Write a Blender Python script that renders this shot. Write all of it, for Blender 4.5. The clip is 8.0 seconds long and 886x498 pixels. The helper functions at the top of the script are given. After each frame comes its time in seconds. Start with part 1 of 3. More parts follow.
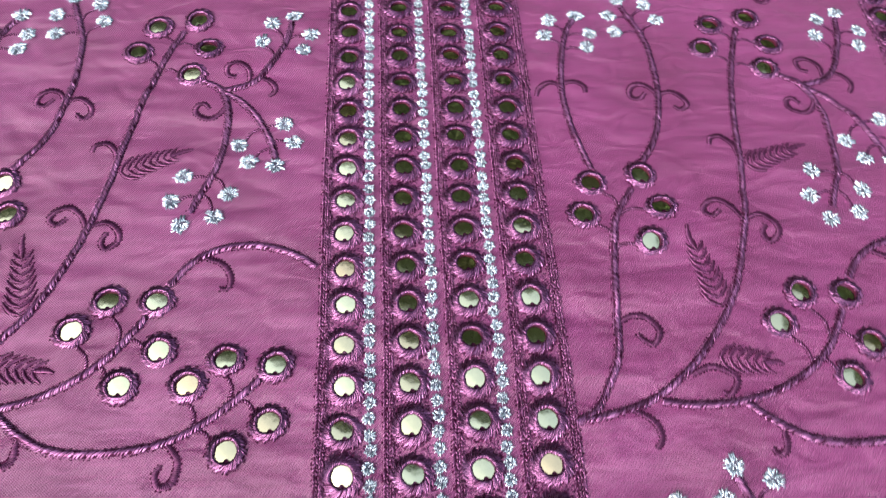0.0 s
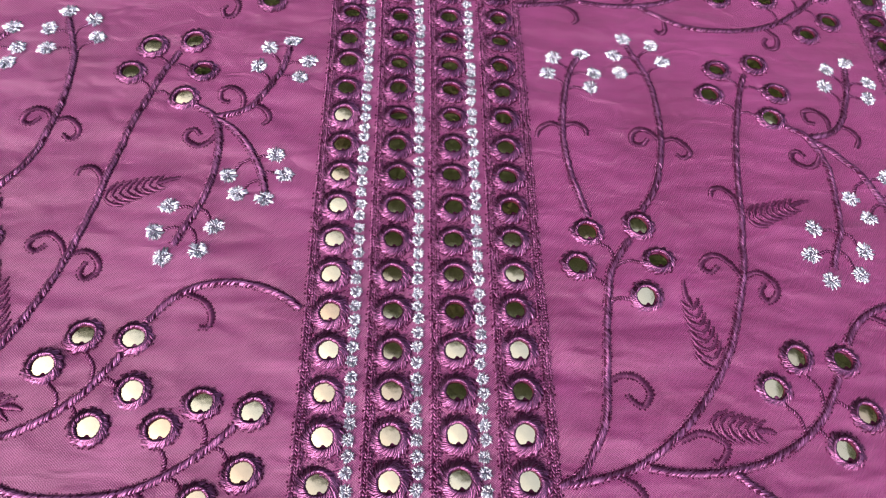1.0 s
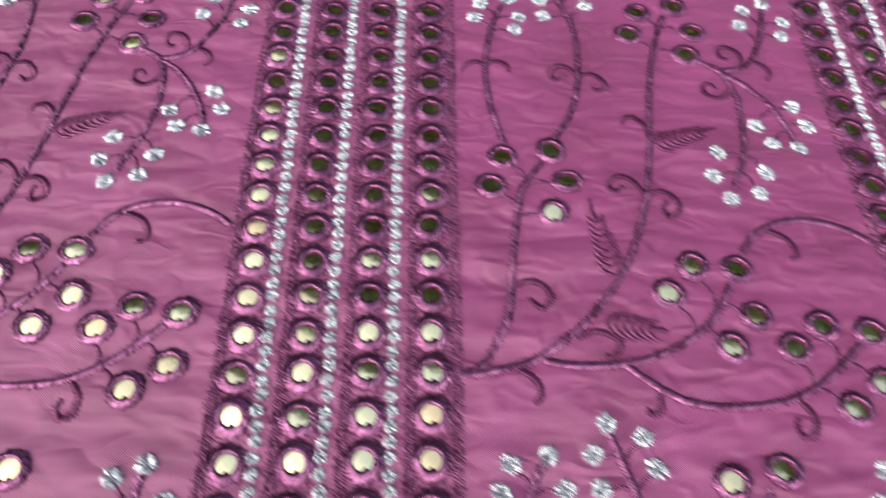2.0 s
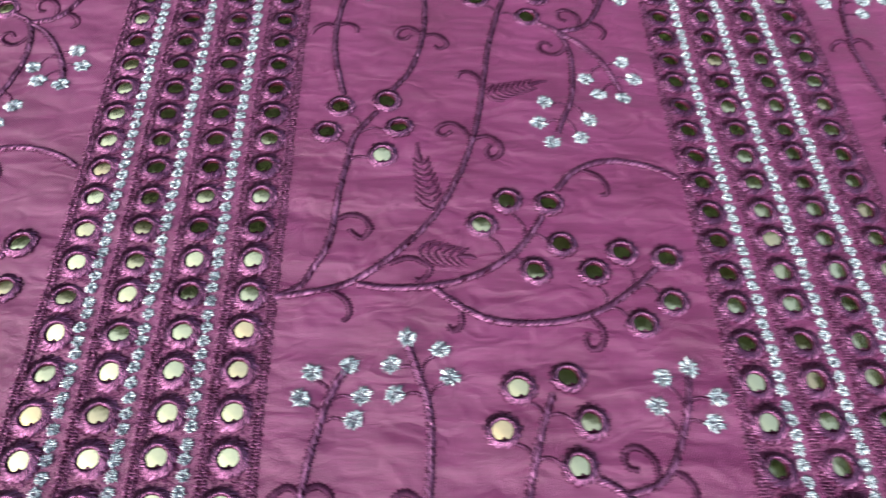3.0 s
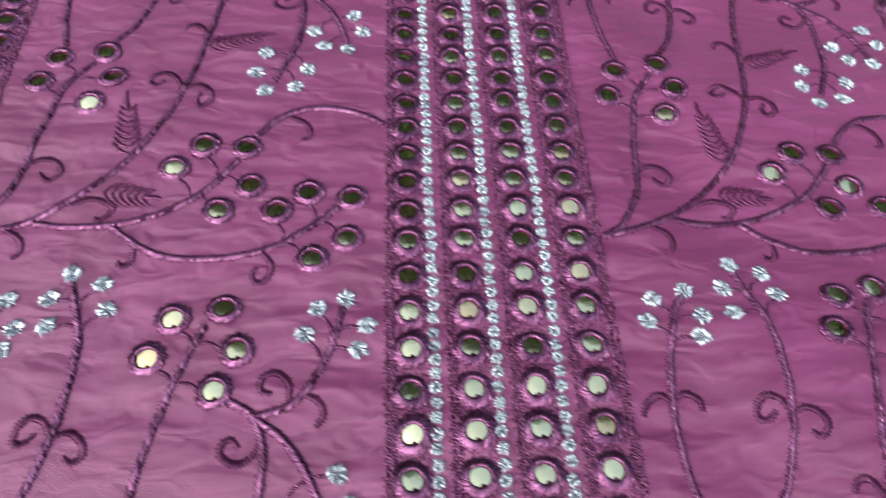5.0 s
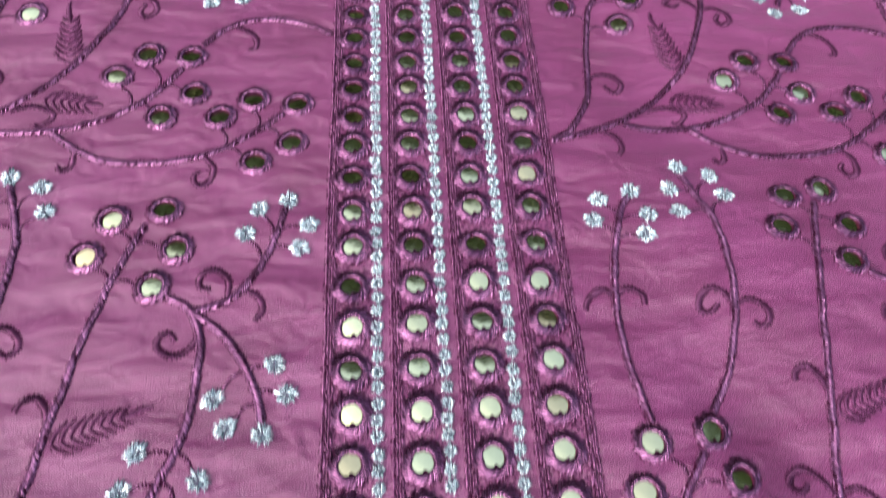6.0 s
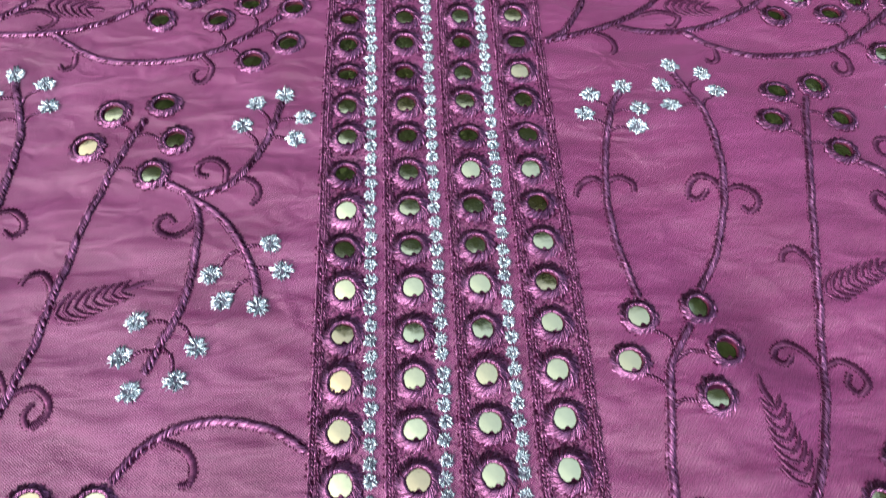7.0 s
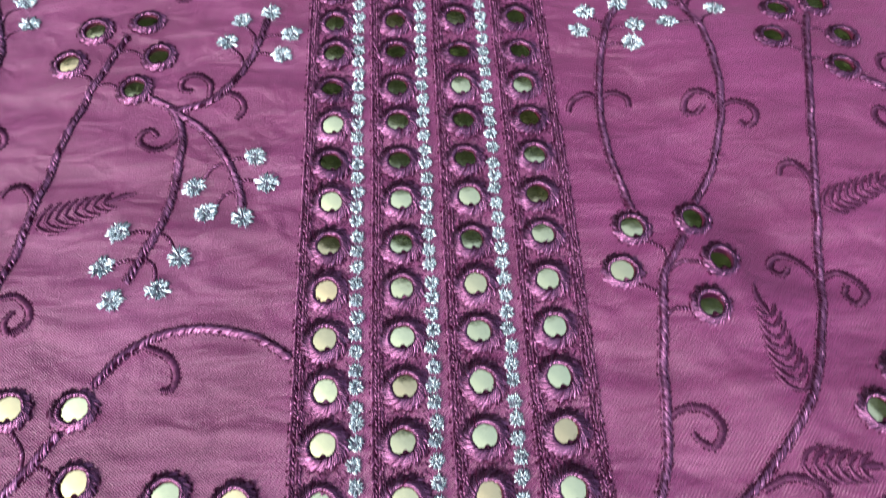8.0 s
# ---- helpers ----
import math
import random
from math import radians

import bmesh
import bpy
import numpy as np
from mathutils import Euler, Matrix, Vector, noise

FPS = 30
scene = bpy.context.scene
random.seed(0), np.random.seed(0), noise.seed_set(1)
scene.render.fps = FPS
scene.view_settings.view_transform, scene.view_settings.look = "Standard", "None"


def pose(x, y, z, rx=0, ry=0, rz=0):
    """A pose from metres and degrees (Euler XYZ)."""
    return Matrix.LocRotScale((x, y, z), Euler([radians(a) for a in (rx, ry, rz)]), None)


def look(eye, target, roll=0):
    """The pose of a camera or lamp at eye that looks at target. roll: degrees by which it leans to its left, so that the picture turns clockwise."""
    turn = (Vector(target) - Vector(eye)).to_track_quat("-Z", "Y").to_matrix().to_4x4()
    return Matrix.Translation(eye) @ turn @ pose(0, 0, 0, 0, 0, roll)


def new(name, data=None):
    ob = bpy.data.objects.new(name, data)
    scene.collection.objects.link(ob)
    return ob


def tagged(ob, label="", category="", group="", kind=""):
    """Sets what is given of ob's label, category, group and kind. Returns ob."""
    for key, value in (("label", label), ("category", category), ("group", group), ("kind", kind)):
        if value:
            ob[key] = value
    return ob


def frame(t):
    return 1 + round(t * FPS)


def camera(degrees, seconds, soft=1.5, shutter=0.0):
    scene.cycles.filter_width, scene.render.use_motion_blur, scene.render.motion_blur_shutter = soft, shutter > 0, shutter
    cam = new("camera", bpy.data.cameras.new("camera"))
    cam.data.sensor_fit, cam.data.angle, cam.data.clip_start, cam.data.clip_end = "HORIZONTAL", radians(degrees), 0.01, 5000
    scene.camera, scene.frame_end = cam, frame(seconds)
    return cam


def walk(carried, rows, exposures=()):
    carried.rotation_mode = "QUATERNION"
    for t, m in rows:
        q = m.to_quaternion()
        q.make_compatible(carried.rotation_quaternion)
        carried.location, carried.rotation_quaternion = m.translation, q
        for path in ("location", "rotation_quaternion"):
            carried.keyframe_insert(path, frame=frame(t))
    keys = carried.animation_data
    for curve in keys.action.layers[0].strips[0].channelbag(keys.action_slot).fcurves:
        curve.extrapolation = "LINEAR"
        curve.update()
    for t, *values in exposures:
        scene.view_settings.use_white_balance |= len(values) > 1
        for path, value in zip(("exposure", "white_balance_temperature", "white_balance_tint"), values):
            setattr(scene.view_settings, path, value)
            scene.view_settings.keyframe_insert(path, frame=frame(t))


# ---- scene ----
cam = camera(66.1, 8.0, soft=1.1, shutter=0.75)
PATH = [
    (0, -0.00879, -0.03538, 0.14035, 28.572, -2.496, -2.985),
    (0.5, -0.00743, -0.02715, 0.14070, 27.905, -3.207, -1.084),
    (1, -0.00670, -0.02387, 0.14153, 28.404, -3.989, -0.606),
    (1.2, -0.00776, -0.02666, 0.14076, 28.481, -4.018, -0.295),
    (2.3, 0.03130, -0.05696, 0.14484, 28.723, -2.233, -1.034),
    (2.5, 0.04097, -0.06302, 0.14294, 29.015, -2.353, -1.279),
    (3, 0.05884, -0.07262, 0.14645, 30.148, -2.429, -1.233),
    (3.5, 0.07549, -0.07605, 0.15065, 31.065, -2.813, -1.518),
    (4, 0.09508, -0.08171, 0.14979, 31.706, -2.626, -1.586),
    (4.5, 0.11482, -0.08659, 0.14749, 31.875, -2.628, -1.562),
    (4.7, 0.12429, -0.08847, 0.14643, 31.308, -2.679, -1.774),
    (5.8, 0.14660, -0.10092, 0.13888, 29.078, -3.027, -3.103),
    (6, 0.14705, -0.10700, 0.13536, 28.848, -2.887, -2.996),
    (6.5, 0.14927, -0.11923, 0.13053, 27.971, -2.229, -2.879),
    (7, 0.15091, -0.12774, 0.12808, 27.552, -1.851, -2.633),
    (7.5, 0.15195, -0.13303, 0.12410, 26.888, -1.948, -2.395),
    (8, 0.15369, -0.13939, 0.11902, 26.126, -1.508, -2.632),
]
EXPOSURES = [(0.0, 1.63, 6150, 12), (0.6, 1.44, 6250, 16), (1.0, 1.47, 6760, 36), (1.4, 1.53, 6810, 32), (2.5, 1.55, 6600, 10), (3.0, 1.33, 6270, 8), (3.5, 1.36, 6220, 6), (4.5, 1.29, 6220, 11), (6.0, 1.54, 6070, 6), (7.0, 1.47, 6070, 6), (8.0, 1.4, 6070, 5)]
walk(cam, [(t, pose(x, y, z, rx, ry, rz)) for t, x, y, z, rx, ry, rz in PATH], EXPOSURES)

# ---- world and sun: bright veiled sky overhead, dark garden in front ----
world = bpy.data.worlds.new("world")
scene.world = world
world.use_nodes = True
wn = world.node_tree
sky = wn.nodes.new("ShaderNodeTexSky")
sky.sky_type, sky.sun_disc = "NISHITA", False
sky.sun_elevation, sky.sun_rotation, sky.air_density, sky.dust_density = radians(43), radians(232), 1.0, 6.0
veil = wn.nodes.new("ShaderNodeHueSaturation")
veil.inputs["Saturation"].default_value = 0.75
wn.links.new(sky.outputs[0], veil.inputs["Color"])
back = wn.nodes["Background"]
wn.links.new(veil.outputs[0], back.inputs[0])
back.inputs[1].default_value = 0.15
lamp = bpy.data.lights.new("sun", "SUN")
lamp.energy, lamp.angle, lamp.color = 0.55, radians(28), (1.0, 0.95, 0.88)
sun = new("sun", lamp)
sun.matrix_basis = look((-0.58, -0.46, 0.70), (0, 0, 0))

MM = 0.001
BAND = 158.7      # distance between two bands
DROP = 136.4      # height of one floral repeat


# ---- materials ----
def material(name):
    m = bpy.data.materials.new(name)
    m.use_nodes = True
    t = m.node_tree
    return m, t, t.nodes["Principled BSDF"]


def node(t, kind, **values):
    n = t.nodes.new(kind)
    for k, v in values.items():
        n.inputs[k].default_value = v
    return n


def ramp(t, source, stops):
    r = t.nodes.new("ShaderNodeValToRGB")
    e = r.color_ramp.elements
    while len(e) < len(stops):
        e.new(0.5)
    for k, (at, c) in enumerate(stops):
        e[k].position, e[k].color = at, (*c, 1)
    t.links.new(source, r.inputs[0])
    return r.outputs[0]


def cotton():
    m, t, b = material("plum_cotton")
    co = t.nodes.new("ShaderNodeTexCoord").outputs["Object"]
    big = node(t, "ShaderNodeTexNoise", Scale=38.0, Detail=4.0)
    slub = node(t, "ShaderNodeTexNoise", Scale=900.0, Detail=2.0)
    stretch = t.nodes.new("ShaderNodeMapping")
    stretch.inputs["Scale"].default_value = (0.12, 1.6, 1.0)
    t.links.new(co, big.inputs["Vector"])
    t.links.new(co, stretch.inputs[0])
    t.links.new(stretch.outputs[0], slub.inputs["Vector"])
    tone = ramp(t, big.outputs["Fac"], [(0.3, (0.114, 0.0160, 0.069)), (0.7, (0.160, 0.0270, 0.106))])
    thread = ramp(t, slub.outputs["Fac"], [(0.3, (0.80, 0.78, 0.80)), (0.7, (1.0, 1.0, 1.0))])
    mix = t.nodes.new("ShaderNodeMix")
    mix.data_type, mix.blend_type = "RGBA", "MULTIPLY"
    mix.inputs[0].default_value = 1.0
    t.links.new(tone, mix.inputs[6])
    t.links.new(thread, mix.inputs[7])
    t.links.new(mix.outputs[2], b.inputs["Base Color"])
    # diagonal twill with a finer cross thread, and small sharp crumples
    def level(source, gain, other=None):
        n = t.nodes.new("ShaderNodeMath")
        n.operation = "MULTIPLY_ADD"
        n.inputs[1].default_value = gain
        t.links.new(source, n.inputs[0])
        if other is None:
            n.inputs[2].default_value = 0.0
        else:
            t.links.new(other, n.inputs[2])
        return n.outputs[0]

    rise = None
    for angle, scale, depth in ((38, 600.0, 0.60), (-50, 860.0, 0.40)):
        turn = t.nodes.new("ShaderNodeMapping")
        turn.inputs["Rotation"].default_value = (0, 0, radians(angle))
        wave = node(t, "ShaderNodeTexWave", Scale=scale, Distortion=2.2, Detail=1.5)
        wave.inputs["Detail Scale"].default_value = 1.6
        t.links.new(co, turn.inputs[0])
        t.links.new(turn.outputs[0], wave.inputs["Vector"])
        rise = level(wave.outputs["Fac"], depth, rise)
    grain = node(t, "ShaderNodeTexNoise", Scale=2600.0, Detail=2.0)
    t.links.new(co, grain.inputs["Vector"])
    rise = level(grain.outputs["Fac"], 1.0, rise)
    bump = node(t, "ShaderNodeBump", Strength=0.95, Distance=0.00014)
    t.links.new(rise, bump.inputs["Height"])
    lay = t.nodes.new("ShaderNodeMapping")
    lay.inputs["Scale"].default_value = (0.36, 1.0, 1.0)
    lay.inputs["Rotation"].default_value = (0, 0, radians(5))
    fold = node(t, "ShaderNodeTexNoise", Scale=75.0, Detail=2.5, Roughness=0.5, Distortion=0.5)
    t.links.new(co, lay.inputs[0])
    t.links.new(lay.outputs[0], fold.inputs["Vector"])
    crumple = node(t, "ShaderNodeBump", Strength=0.7, Distance=0.0026)
    t.links.new(fold.outputs["Fac"], crumple.inputs["Height"])
    lay2 = t.nodes.new("ShaderNodeMapping")
    lay2.inputs["Scale"].default_value = (0.55, 1.0, 1.0)
    lay2.inputs["Rotation"].default_value = (0, 0, radians(-24))
    fold2 = node(t, "ShaderNodeTexNoise", Scale=170.0, Detail=1.5, Roughness=0.5, Distortion=0.8)
    t.links.new(co, lay2.inputs[0])
    t.links.new(lay2.outputs[0], fold2.inputs["Vector"])
    crease = node(t, "ShaderNodeBump", Strength=0.8, Distance=0.0015)
    t.links.new(fold2.outputs["Fac"], crease.inputs["Height"])
    t.links.new(crumple.outputs[0], crease.inputs["Normal"])
    t.links.new(crease.outputs[0], bump.inputs["Normal"])
    t.links.new(bump.outputs[0], b.inputs["Normal"])
    b.inputs["Roughness"].default_value = 0.43
    b.inputs["Specular IOR Level"].default_value = 0.60
    b.inputs["Sheen Weight"].default_value = 0.12
    b.inputs["Sheen Roughness"].default_value = 0.4
    b.inputs["Sheen Tint"].default_value = (0.9, 0.55, 0.8, 1)
    return m


def thread_material(name, low, mid, high, rough, metal=0.0, spec=0.3, tint=(1.0, 0.78, 0.92)):
    m, t, b = material(name)
    geo = t.nodes.new("ShaderNodeNewGeometry")
    c = ramp(t, geo.outputs["Random Per Island"], [(0.0, low), (0.55, mid), (1.0, high)])
    t.links.new(c, b.inputs["Base Color"])
    co = t.nodes.new("ShaderNodeTexCoord").outputs["Object"]
    fuzz = node(t, "ShaderNodeTexNoise", Scale=5000.0, Detail=2.0)
    t.links.new(co, fuzz.inputs["Vector"])
    bump = node(t, "ShaderNodeBump", Strength=0.35, Distance=0.0001)
    t.links.new(fuzz.outputs["Fac"], bump.inputs["Height"])
    t.links.new(bump.outputs[0], b.inputs["Normal"])
    b.inputs["Roughness"].default_value = rough
    b.inputs["Metallic"].default_value = metal
    b.inputs["Specular IOR Level"].default_value = spec
    b.inputs["Specular Tint"].default_value = (*tint, 1)
    return m


def foil():
    m, t, b = material("mirror_foil")
    info = t.nodes.new("ShaderNodeObjectInfo")
    c = ramp(t, info.outputs["Random"], [(0.0, (1.0, 0.99, 0.56)), (0.7, (1.0, 0.95, 0.52)), (1.0, (1.0, 0.77, 0.40))])
    t.links.new(c, b.inputs["Base Color"])
    co = t.nodes.new("ShaderNodeTexCoord").outputs["Object"]
    n = node(t, "ShaderNodeTexNoise", Scale=340.0, Detail=1.5)
    t.links.new(co, n.inputs["Vector"])
    bump = node(t, "ShaderNodeBump", Strength=0.38, Distance=0.0002)
    t.links.new(n.outputs["Fac"], bump.inputs["Height"])
    t.links.new(bump.outputs[0], b.inputs["Normal"])
    b.inputs["Metallic"].default_value = 1.0
    b.inputs["Roughness"].default_value = 0.13
    return m


def rough_paint(name, low, high, scale, rough=0.8):
    m, t, b = material(name)
    co = t.nodes.new("ShaderNodeTexCoord").outputs["Object"]
    n = node(t, "ShaderNodeTexNoise", Scale=scale, Detail=6.0)
    t.links.new(co, n.inputs["Vector"])
    t.links.new(ramp(t, n.outputs["Fac"], [(0.3, low), (0.7, high)]), b.inputs["Base Color"])
    bump = node(t, "ShaderNodeBump", Strength=0.4, Distance=0.01)
    t.links.new(n.outputs["Fac"], bump.inputs["Height"])
    t.links.new(bump.outputs[0], b.inputs["Normal"])
    b.inputs["Roughness"].default_value = rough
    return m


COTTON = cotton()
THREAD = thread_material("plum_thread", (0.066, 0.018, 0.050), (0.135, 0.046, 0.112), (0.240, 0.100, 0.208), 0.30, metal=0.80, spec=0.7, tint=(1.0, 0.88, 0.98))
SPECK = thread_material("braid_thread", (0.040, 0.007, 0.027), (0.095, 0.024, 0.072), (0.20, 0.068, 0.158), 0.28, metal=0.60, spec=0.7)
# near-black colour that paints shade between threads, inside rings and in needle holes
DEEP_SHADE = thread_material("padding_and_hole_shade", (0.020, 0.002, 0.012), (0.028, 0.003, 0.016), (0.04, 0.005, 0.024), 0.8, spec=0.1)
SATIN = thread_material("plum_satin", (0.040, 0.009, 0.029), (0.070, 0.018, 0.052), (0.110, 0.033, 0.087), 0.32, metal=0.55)
# dark colour for the shade inside a needle hole
HOLE_SHADE = thread_material("needle_hole_shade", (0.018, 0.002, 0.011), (0.03, 0.004, 0.018), (0.05, 0.008, 0.03), 0.9, spec=0.1)
SILVER = thread_material("silver_thread", (0.07, 0.10, 0.12), (0.40, 0.49, 0.55), (0.86, 0.92, 0.96), 0.26, metal=0.65, spec=0.5, tint=(0.9, 1.0, 1.0))
LINING = thread_material("ring_satin", (0.070, 0.020, 0.055), (0.118, 0.043, 0.100), (0.180, 0.075, 0.158), 0.27, metal=0.85, spec=0.8, tint=(1.0, 0.88, 0.98))
# dark grey underlay, its colour giving the shade between silver stitches
CORE = thread_material("grey_underlay_shade", (0.035, 0.028, 0.05), (0.05, 0.045, 0.07), (0.08, 0.075, 0.10), 0.5)
FOIL = foil()
LEAF = rough_paint("garden_leaf", (0.006, 0.012, 0.005), (0.036, 0.070, 0.022), 9.0)
SLAB = rough_paint("grey_floor", (0.25, 0.24, 0.22), (0.36, 0.35, 0.33), 6.0)


# ---- the lie of the cloth ----
def lie(x, y):
    """Height of the cloth in mm at a place in mm: soft folds, low ripples and the swell under the right-hand panel."""
    z = 0.55 * np.sin(x / 41 + 0.6) * np.sin(y / 33 - 0.4) + 0.35 * np.sin(x / 19 - y / 27)
    wx, wy = x + 7 * np.sin(y / 21 + 1) + 4 * np.sin(x / 13 + y / 47), y + 3.5 * np.sin(x / 26 + 0.8) + 1.6 * np.sin(x / 8.3 + 2.1)
    calm = 0.5 + 0.5 * np.sin(wx / 24 + 1.7 * np.sin(wy / 41))
    rest = 0.5 + 0.5 * np.sin(wx / 37 - wy / 18 + 2.0)
    z = z + 0.17 * calm * np.sin(wy / 1.45) + 0.30 * rest * np.sin(wy / 2.7 + wx / 19) + 0.10 * (1 - calm) * np.sin(wy / 0.95 + wx / 11)
    z = z + 1.4 * np.exp(-((x - 228) / 36) ** 2) * np.sin((y + 0.6 * x) / 13.0 + 0.5 * np.sin(x / 11)) + 0.5 * np.exp(-((x - 45) / 26) ** 2 - ((y + 38) / 30) ** 2) * np.sin(x / 4.2)
    u, w = 0.8 * (x - 222) + 0.6 * (y + 86), 0.6 * (x - 222) - 0.8 * (y + 86)
    z = z - 1.7 * (u / 8) * np.exp(-(u / 11.3) ** 2 - (w / 19) ** 2)
    return z


def slope(x, y):
    e = 1.5
    return ((lie(x + e, y) - lie(x - e, y)) / (2 * e), (lie(x, y + e) - lie(x, y - e)) / (2 * e))


# ---- mesh helpers, all lengths in mm ----
class Pile:
    """Collects vertices and faces for one mesh."""

    def __init__(self):
        self.v, self.f, self.m, self.n = [], [], [], 0

    def add(self, verts, faces, slot=0):
        self.v.append(np.asarray(verts, float))
        self.f.extend([[i + self.n for i in face] for face in faces])
        self.m.extend([slot] * len(faces))
        self.n += len(verts)

    def mesh(self, name, mats, smooth=True, about=(0, 0, 0)):
        me = bpy.data.meshes.new(name)
        me.from_pydata(((np.concatenate(self.v) - np.array(about)) * MM).tolist(), [], self.f)
        for m in mats:
            me.materials.append(m)
        me.polygons.foreach_set("material_index", self.m)
        me.polygons.foreach_set("use_smooth", [smooth] * len(self.f))
        me.update()
        return me


STITCH = [(0, 2, 1), (0, 3, 2), (1, 2, 5, 4), (2, 3, 6, 5), (4, 5, 7), (5, 6, 7)]


def stitch(pile, a, b, wide, high, base=0.0, ground=lie, slot=0, end=0.0):
    """One raised stitch of thread from a to b."""
    a, b = np.array(a, float), np.array(b, float)
    d = b - a
    n = np.array((-d[1], d[0])) / (np.hypot(*d) + 1e-9) * wide / 2
    p, q = a + d * 0.22, a + d * 0.78
    xy = np.array([a, p + n, p, p - n, q + n, q, q - n, b])
    z = np.array([0, 0, high, 0, 0, high, 0, end]) + base
    pile.add(np.c_[xy, z + ground(xy[:, 0], xy[:, 1])], STITCH, slot)


def flat(x, y):
    return 0.0 * x


# flat dark disc on the cloth: a needle hole's inner shade as colour
def hole(pile, p, r, ground=lie, slot=1, lift=0.035):
    a = np.linspace(0, 2 * np.pi, 6)[:-1]
    xy = np.c_[p[0] + r * np.cos(a), p[1] + r * np.sin(a)]
    pile.add(np.c_[xy, ground(xy[:, 0], xy[:, 1]) + lift], [(0, 1, 2, 3, 4)], slot)


def smooth_line(points, step):
    """Points every step mm along a soft curve through the given ones, with its directions."""
    p = np.array(points, float)
    if len(p) == 2:
        p = np.array([p[0], (p[0] + p[1]) / 2, p[1]])
    e = np.vstack([2 * p[0] - p[1], p, 2 * p[-1] - p[-2]])
    fine = []
    for k in range(1, len(e) - 2):
        s = np.linspace(0, 1, 24, endpoint=False)[:, None]
        a, b, c, d = e[k - 1:k + 3]
        fine.append(0.5 * (2 * b + (c - a) * s + (2 * a - 5 * b + 4 * c - d) * s ** 2 + (3 * b - a - 3 * c + d) * s ** 3))
    fine = np.vstack(fine + [p[-1:]])
    run = np.r_[0, np.cumsum(np.hypot(*np.diff(fine, axis=0).T))]
    n = max(3, int(run[-1] / step))
    at = np.linspace(0, run[-1], n)
    q = np.c_[np.interp(at, run, fine[:, 0]), np.interp(at, run, fine[:, 1])]
    g = np.gradient(q, axis=0)
    return q, g / (np.hypot(*g.T)[:, None] + 1e-9)


def ribbon(pile, q, g, half, base, ground=lie, slot=0):
    """A low padded strip under the stitches."""
    n = np.c_[-g[:, 1], g[:, 0]]
    half = np.broadcast_to(half, (len(q),))[:, None]
    rows = [q + n * half, q + n * half * 0.55, q - n * half * 0.55, q - n * half]
    v = np.concatenate([np.c_[r, ground(r[:, 0], r[:, 1]) + h] for r, h in zip(rows, (0.0, base, base, 0.0))])
    k = len(q)
    faces = [(r * k + i, (r + 1) * k + i, (r + 1) * k + i + 1, r * k + i + 1) for r in range(3) for i in range(k - 1)]
    pile.add(v, faces, slot)


rng = random.Random(7)


def strand(pile, xy, z, wide, high, ground=lie, slot=0):
    """One laid thread along a line: a low ridge, closed at both ends."""
    xy = np.asarray(xy, float)
    d = np.gradient(xy, axis=0)
    n = np.c_[-d[:, 1], d[:, 0]] / (np.hypot(*d.T)[:, None] + 1e-9) * wide / 2
    k = len(xy)
    rows = [(xy + n, z), (xy, np.asarray(z) + high), (xy - n, z)]
    v = np.concatenate([np.c_[r, ground(r[:, 0], r[:, 1]) + h] for r, h in rows])
    pile.add(v, [(r * k + i, (r + 1) * k + i, (r + 1) * k + i + 1, r * k + i + 1) for r in range(2) for i in range(k - 1)], slot)


